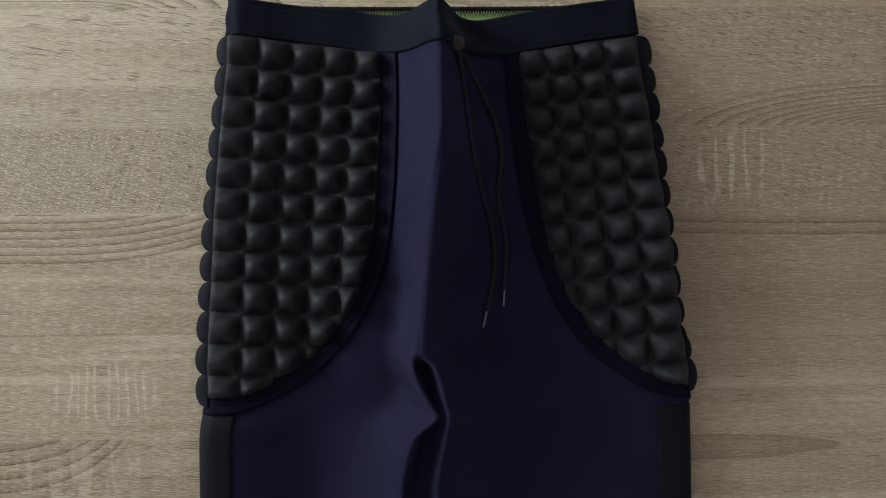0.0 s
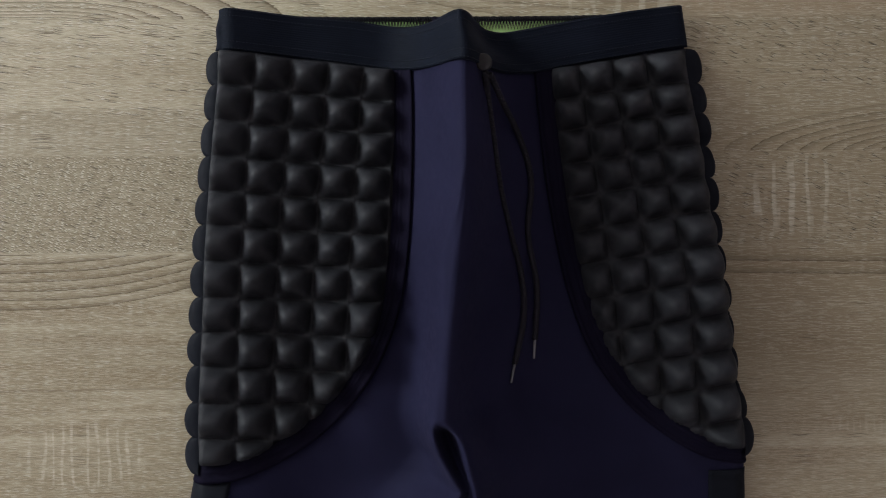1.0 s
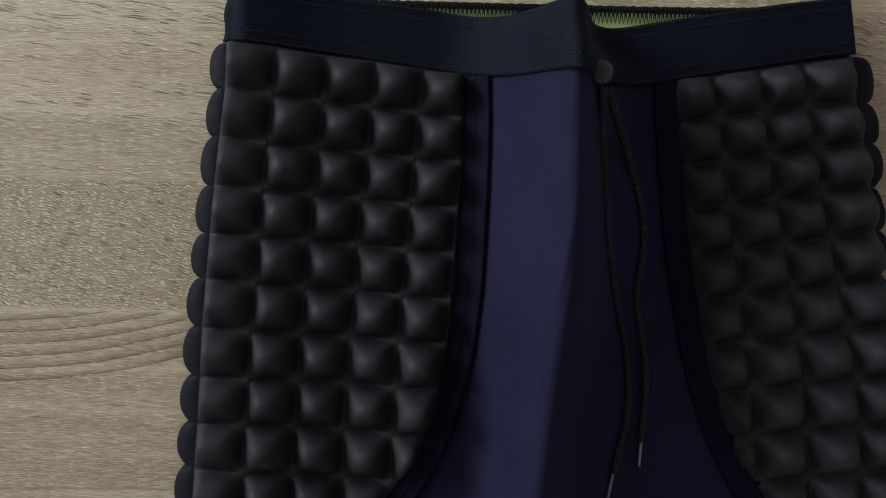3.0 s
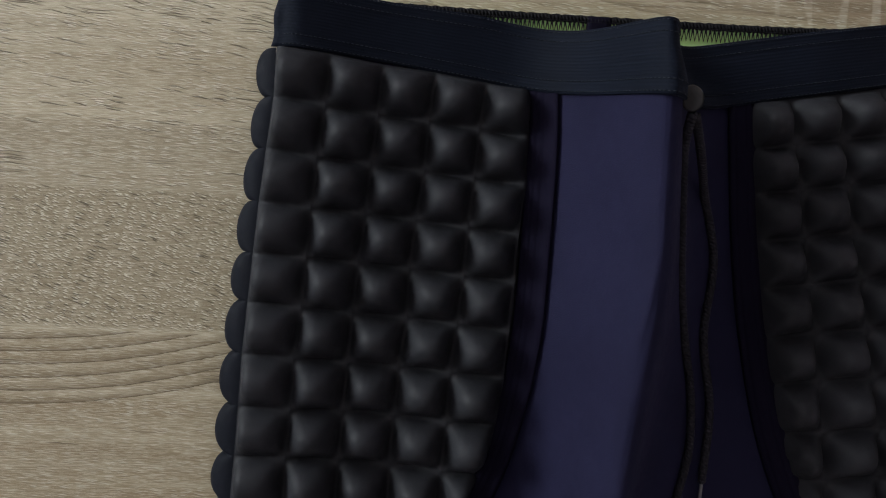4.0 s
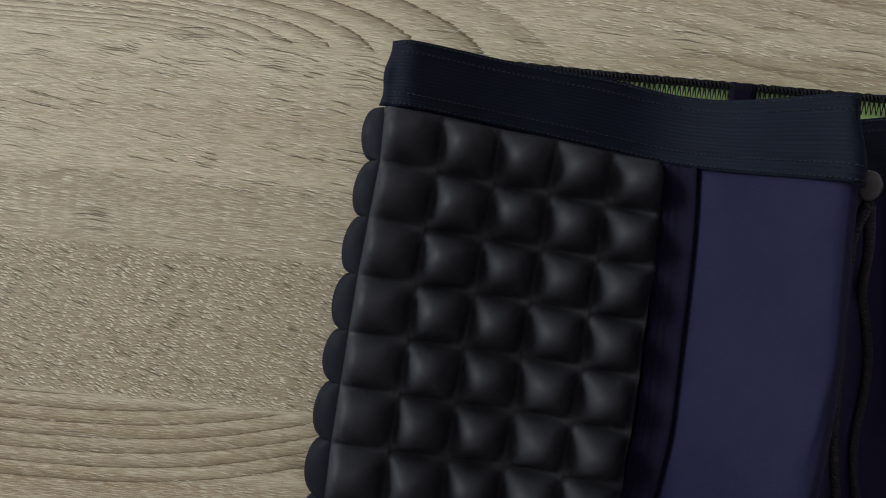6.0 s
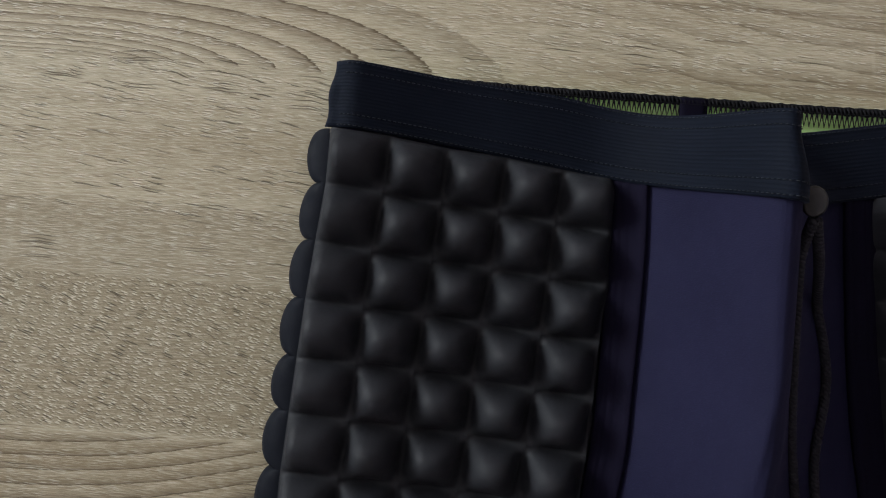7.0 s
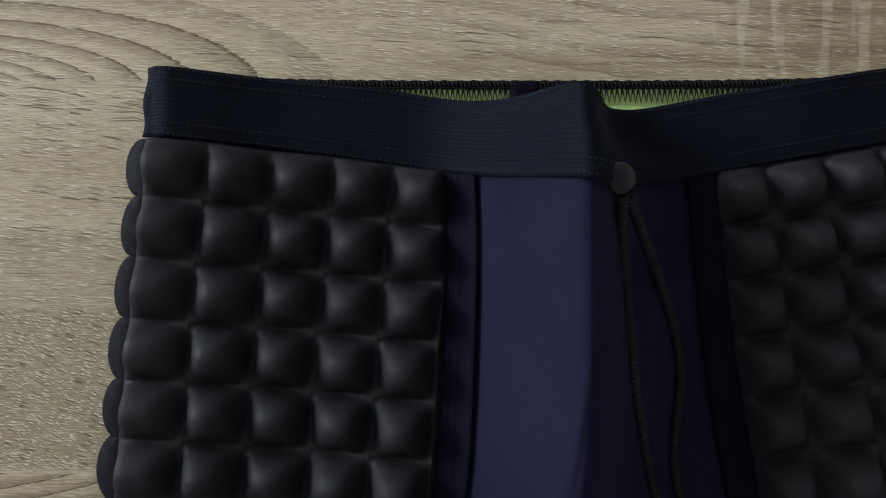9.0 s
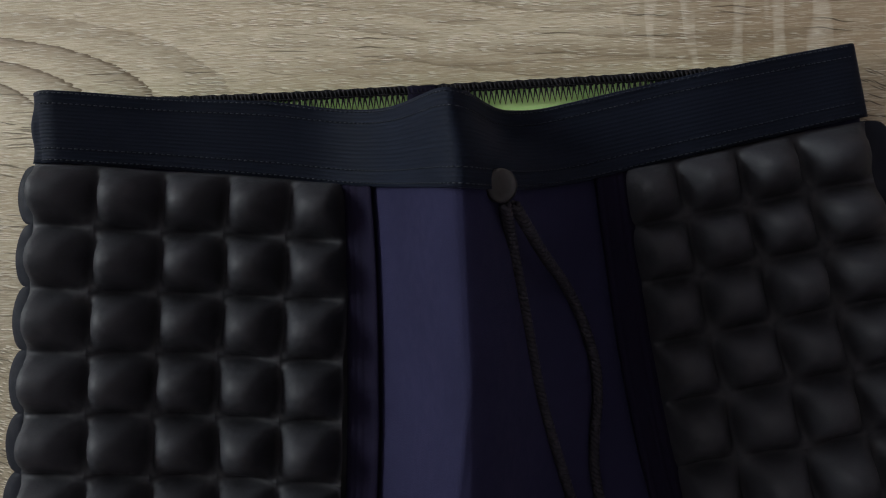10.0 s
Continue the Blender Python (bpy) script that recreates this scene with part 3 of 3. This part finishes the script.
def back_band(z0):
    def fn(u, v):
        x = -0.19 + 0.35 * u
        y = 0.186 + 0.045 * v + 0.004 * abs(2 * u - 1) ** 3
        return (x, y, z0 + 0.004 * v + 0.004 * math.sin(math.pi * u))
    return fn


part("waistband_back", grid_bm(back_band(0.006), 80, 8, back_band(0.004)), LIME, shorts, "lime green inside of the back waistband")


def edge_fn(z0):
    def fn(u, v):
        x, y, z = back_band(z0)(u, 1)
        return (x, y - 0.0026 + 0.0034 * v + 0.0003 * math.sin(900 * x), z + 0.0010)
    return fn


part("overlock_edge", grid_bm(edge_fn(0.006), 120, 2, edge_fn(0.0045)), THREAD, shorts, "black overlocked edge of the waistband")
zig = bmesh.new()
for k in range(133):
    u = 0.0026 * k / 0.35
    a, b, c = (Vector(back_band(0.0075)(min(1, u + du / 0.35), 1)) - Vector((0, dy, 0)) for du, dy in ((0, 0.0032), (0.0014, 0.0102), (0.0026, 0.0032)))
    tube_bm([a, b, c], 0.00046, 4, zig)
for k in range(170):
    u = min(0.995, (k * 0.00205 + 0.001) / 0.35)
    lean = 0.0003 * math.sin(k * 2.3)
    a, b = (Vector(back_band(0.0073)(u + du, 1)) - Vector((0, dy, 0)) for du, dy in ((0, -0.0002 + lean), ((0.0012 + lean) / 0.35, 0.0038)))
    tube_bm([a, a.lerp(b, 0.5) + Vector((0, 0, 0.0006)), b], 0.00048, 4, zig)
tube_bm([Vector(back_band(0.0078)(k / 60, 1)) - Vector((0, 0.0031, 0)) for k in range(61)], 0.0004, 4, zig)
part("overlock_stitching", zig, THREAD, shorts, "black zigzag overlock stitches")
def loop_fn(u, v):
    x, y, z = back_band(0.008)((0.161 + 0.014 * u) / 0.35, 1)
    return (x, y - 0.012 * (1 - v), z)
part("hanger_loop", grid_bm(loop_fn, 4, 4, lambda u, v: tuple(Vector(loop_fn(u, v)) - Vector((0, 0, 0.0012)))), BIND, shorts, "black cloth loop at the back")


# ---- hip padding ----
def jitter(c, r, seed):
    """Small unevenness of the quilting, the same for every cushion that meets at a node."""
    return 0.0016 * noise.noise((c * 3.7 + seed, r * 2.9, 0.5)), 0.0016 * noise.noise((c * 3.1, r * 4.3 + seed, 7.5))


def pad_left(c, r):
    y0 = 0.203 - 0.029 * r
    y = y0 - (0.016 - 0.0013 * min(r, 7)) * c / 5
    v = max(0.0, 0.187 - y)
    jx, jy = jitter(c, r, 1.0)
    return -0.205 + 0.0298 * c - 0.1006 * v + 0.128 * v * v + jx, y + jy


def pad_right(c, r):
    y = 0.204 - 0.0266 * r - 0.00014 * r * r - 0.0045 * (4 - c)
    v = max(0.0, 0.193 - y)
    jx, jy = jitter(c, r, 9.0)
    return 0.063 + 0.029 * c + 0.0065 * max(0.0, c - 3) + 0.16 * v - 0.115 * v * v + jx, y + jy


LEFT_CURVE = curve_through([(-0.054, 0.186, 0), (-0.053, 0.15, 0), (-0.054, 0.1, 0), (-0.057, 0.045, 0), (-0.065, -0.01, 0), (-0.081, -0.053, 0), (-0.104, -0.086, 0), (-0.132, -0.113, 0), (-0.163, -0.132, 0), (-0.195, -0.143, 0), (-0.231, -0.145, 0)])
RIGHT_CURVE = curve_through([(0.063, 0.186, 0), (0.066, 0.15, 0), (0.071, 0.1, 0), (0.079, 0.047, 0), (0.091, -0.006, 0), (0.109, -0.052, 0), (0.135, -0.088, 0), (0.166, -0.114, 0), (0.198, -0.131, 0), (0.233, -0.138, 0)])


def pad_z(x, y):
    """Height of the padded cloth, which keeps its thickness to the very edge."""
    return cloth_z(x, y, 0.005) + 0.0025


def beyond(curve, x, y, side):
    """How far (x, y) lies outside the padded field, in metres; negative inside it."""
    best, out = 9.0, 0.0
    for a, b in zip(curve, curve[1:]):
        d, e = b - a, Vector((x, y, 0)) - a
        t = min(1.0, max(0.0, e.dot(d) / d.length_squared))
        off = e - t * d
        if off.length < best:
            best, out = off.length, off.length * (1 if side * (d.x * e.y - d.y * e.x) > 0 else -1)
    return out


SPREAD = [0.5 - 0.5 * math.cos(math.pi * k / 12) for k in range(13)]


def mesa(t, first, last, inset, power):
    """A flat top with round flanks of unlike width: 0 up to the inset from both edges, 1 between the flanks."""
    k = 1 - min(1.0, max(0.0, min((t - inset) / first, (1 - inset - t) / last)))
    return 1 - k ** power


def knot(v, row_at):
    """Height of a seam along its length: high at the knots, low half way, flat at the pad's ends."""
    fade = ease(0.0, 0.7, v) if row_at == 0 else ease(1.0, 0.3, v) if row_at == 11 else 1.0
    return 0.0042 * abs(2 * v - 1) ** 1.3 * fade


def cushion(nodes, curve, side, parent, height, row_at, rim):
    """One quilted cushion over the cell between four nodes, flattened where the binding crosses it."""
    bm = bmesh.new()
    (x0, y0), (x1, y1), (x2, y2), (x3, y3) = nodes
    rows, gone, outside = [], 0, {}
    for v in SPREAD:
        row = []
        for u in SPREAD:
            x = (x0 * (1 - u) + x1 * u) * (1 - v) + (x3 * (1 - u) + x2 * u) * v
            y = (y0 * (1 - u) + y1 * u) * (1 - v) + (y3 * (1 - u) + y2 * u) * v
            out = beyond(curve, x, y, side)
            keep = ease(-0.0045, -0.0105, out)
            ends = ease(0.0, 0.6, u) if rim < 0 else ease(1.0, 0.4, u) if rim > 0 else 1.0
            puff = mesa(u, 0.18 if rim < 0 else 0.42, 0.46, 0.035, 2.6) * mesa(v, 0.46, 0.47, 0.02, 2.05)
            lift = keep * (height * (0.72 if rim < 0 else 1.0) * puff + knot(v, row_at) * abs(2 * u - 1) ** 1.2 * ends * (1 - puff))
            gone += out > -0.002
            vert = bm.verts.new((x, y, pad_z(x, y) + 0.0008 + lift - 0.005 * ease(-0.0085, -0.0055, out)))
            outside[vert] = out
            row.append(vert)
        rows.append(row)
    if gone > 0.8 * 169:
        bm.free()
        return
    for j in range(12):
        for i in range(12):
            corners = (rows[j + 1][i], rows[j + 1][i + 1], rows[j][i + 1], rows[j][i])
            if min(outside[k] for k in corners) < 0.001:
                bm.faces.new(corners)
    if bm.faces:
        bmesh.ops.recalc_face_normals(bm, faces=list(bm.faces))
    part("cushion", bm, BLACK, parent)


def side_cushion(top0, top1, out, parent):
    """A cushion of the outermost column, which turns down over the side on to the table."""
    bm = bmesh.new()
    rows = []
    for v in SPREAD:
        row = []
        for u in SPREAD:
            x = top0[0] * (1 - v) + top1[0] * v
            y = top0[1] * (1 - v) + top1[1] * v
            turn = math.pi * u ** 0.9
            puff = (4 * v * (1 - v)) ** 0.5
            top = pad_z(x, y) + 0.0008
            root = 0.0052 if out < 0 else 0.0075 - 0.003 * ease(0.2, -0.1, y)
            swell = 0.0068 + 0.002 * (0.0 if out > 0 else ease(0.14, -0.04, y))
            row.append(bm.verts.new((x + out * ((root + swell * puff) * math.sin(turn) + 0.0001), y, 0.001 + (top - 0.001) * (0.5 + 0.5 * math.cos(turn)) ** 0.75)))
        rows.append(row)
    for j in range(12):
        for i in range(12):
            bm.faces.new((rows[j][i], rows[j][i + 1], rows[j + 1][i + 1], rows[j + 1][i]))
    bmesh.ops.recalc_face_normals(bm, faces=list(bm.faces))
    # darker than the other cushions' black, to hold down the light they catch
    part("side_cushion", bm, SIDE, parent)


def padding(cell, cols, curve, side, outer):
    """A quilted hip pad: backing cloth and twelve rows of cushions."""
    def sheet(u, v):
        x, y = cell(u * (cols + 0.6) - (0.6 if outer > 0 else 0.0), v * 12)
        return (x, y, pad_z(x, y) - 0.0014 - 0.005 * ease(-0.0085, -0.0055, beyond(curve, x, y, side)))
    bm = grid_bm(sheet, 60, 100)
    bmesh.ops.delete(bm, geom=[f for f in bm.faces if beyond(curve, *f.calc_center_median().xy, side) > 0.001], context="FACES")
    base = part("padding_panel", bm, BLACK, shorts, "black quilted hip padding of square cushions")
    for r in range(12):
        for c in range(cols):
            cushion((cell(c, r), cell(c + 1, r), cell(c + 1, r + 1), cell(c, r + 1)), curve, side, base, 0.0195 * (1 + 0.14 * noise.noise((c * 2.3, r * 1.7, side * 3.1))), r, outer if c == (0 if outer < 0 else cols - 1) else 0)
        edge = 0 if outer < 0 else cols
        side_cushion(cell(edge, r), cell(edge, r + 1), outer, base)


padding(pad_left, 5, LEFT_CURVE, 1, -1)
padding(pad_right, 4, RIGHT_CURVE, -1, 1)


def binding(curve, side):
    """The flat strip that frames a pad, with two raised seams."""
    n = len(curve) - 1

    def at(u, v, lift):
        k = v * n
        i = min(n - 1, int(k))
        p = curve[i].lerp(curve[i + 1], k - i)
        d = (curve[min(i + 2, n)] - curve[max(i - 1, 0)]).normalized()
        across_it = Vector((-d.y, d.x, 0)) * side
        q = p + across_it * (-0.0084 + 0.0157 * u)
        wave = 0.0011 * (math.exp(-((u - 0.2) / 0.06) ** 2) + 0.8 * math.exp(-((u - 0.42) / 0.06) ** 2) + math.exp(-((u - 0.86) / 0.08) ** 2)) - 0.0006 * math.exp(-((u - 0.97) / 0.04) ** 2)
        xl, xr = steps(q.y, LEFT_EDGE), steps(q.y, RIGHT_EDGE)
        x = min(max(q.x, xl + 0.002), xr - 0.002)
        return (x, q.y, cloth_z(x, q.y) + (0.0036 + wave if lift else 0.0004))
    return part("binding", grid_bm(lambda u, v: at(u, v, 1), 14, 130, lambda u, v: at(u, v, 0)), BIND, shorts, "dark flat binding round the padding")


binding(LEFT_CURVE, 1)
binding(RIGHT_CURVE, -1)


# ---- side panels of the legs ----
def side_panel(edge, side):
    def fn(lift):
        def at(u, v):
            y = Y_HEM + (-0.150 - Y_HEM) * v
            x = steps(y, edge) - side * (0.002 + 0.034 * u)
            return (x, y, cloth_z(x, y) + lift)
        return at
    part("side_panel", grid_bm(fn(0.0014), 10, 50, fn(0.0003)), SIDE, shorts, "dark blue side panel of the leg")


side_panel(LEFT_EDGE, -1)
side_panel(RIGHT_EDGE, 1)

# ---- snap and drawcord ----
bm = bmesh.new()
prof = [(0.0, 0.0034), (0.003, 0.0033), (0.0058, 0.0027), (0.0072, 0.0017), (0.0076, 0.0006), (0.0070, -0.0006)]
rings = [[bm.verts.new((r * math.cos(a), r * math.sin(a), h)) for a in np.linspace(0, 2 * math.pi, 24, endpoint=False)] for r, h in prof[1:]]
cap = bm.verts.new((0, 0, prof[0][1]))
for k in range(24):
    bm.faces.new((cap, rings[0][k], rings[0][(k + 1) % 24]))
    for a, b in zip(rings, rings[1:]):
        bm.faces.new((a[k], b[k], b[(k + 1) % 24], a[(k + 1) % 24]))
snap = part("snap_button", bm, SNAP, shorts, "dark round metal snap button")
snap.matrix_basis = pose(0.0086, 0.1757, cloth_z(0.0098, 0.1762) + 0.0125, 3, 16, 0) @ Matrix.Scale(0.88, 4)


def cord(points):
    pts = [Vector((x, y, max(z, cloth_z(x, y) + 0.0016))) for x, y, z in curve_through(points, 14)]
    fine = [p for a, b in zip(pts, pts[1:]) for p in (a, a.lerp(b, 1 / 3), a.lerp(b, 2 / 3))] + [pts[-1]]
    bm, run = bmesh.new(), 0.0
    strands = ([], [], [])
    for k, p in enumerate(fine):
        d = (fine[min(k + 1, len(fine) - 1)] - fine[max(k - 1, 0)]).normalized()
        run += (p - fine[max(k - 1, 0)]).length
        out = d.cross(Vector((0, 0, 1))).normalized()
        up = out.cross(d)
        for j, strand in enumerate(strands):
            turn = run / 0.0070 * 2 * math.pi + j * 2 * math.pi / 3
            strand.append(p + 0.00120 * (math.cos(turn) * out + math.sin(turn) * up))
    for strand in strands:
        tube_bm(strand, 0.00145, 6, bm)
    rope = part("drawcord", bm, CORD, shorts, "thin dark braided drawcord")
    tip = (pts[-1] - pts[-4]).normalized()
    end = [pts[-1] + tip * d for d in (-0.001, 0.005, 0.011, 0.016)]
    part("tip", tube_bm(end, 0.0011, 8), AGLET, rope, "clear plastic cord tip")


cord([(0.010, 0.169, 0.086), (0.013, 0.154, 0.07), (0.018, 0.124, 0.05), (0.024, 0.087, 0.04), (0.035, 0.045, 0.02), (0.043, 0.015, 0.02), (0.045, -0.02, 0.02), (0.037, -0.059, 0.02)])
cord([(0.014, 0.169, 0.08), (0.026, 0.150, 0.06), (0.041, 0.130, 0.03), (0.05, 0.105, 0.02), (0.052, 0.085, 0.02), (0.049, 0.05, 0.02), (0.056, 0.005, 0.02), (0.054, -0.039, 0.02)])


# ---- stitching ----
def stitches(name, line, step=0.0026, long=0.0015, radius=0.00022):
    bm = bmesh.new()
    total, k = 0.0, 0.0
    for a, b in zip(line, line[1:]):
        d = b - a
        while k < total + d.length:
            s = (k - total) / d.length
            p = a + d * s
            tube_bm([p, p + d.normalized() * long * 0.5 + Vector((0, 0, 0.0002)), p + d.normalized() * long], radius, 4, bm)
            k += step
        total += d.length
    return part(name, bm, STITCH, shorts)


for v in (0.035, 0.20, 0.82, 0.965):
    stitches("band_stitching", [Vector(band_fn(0.0055)(k / 120, v)) for k in range(2, 119)])
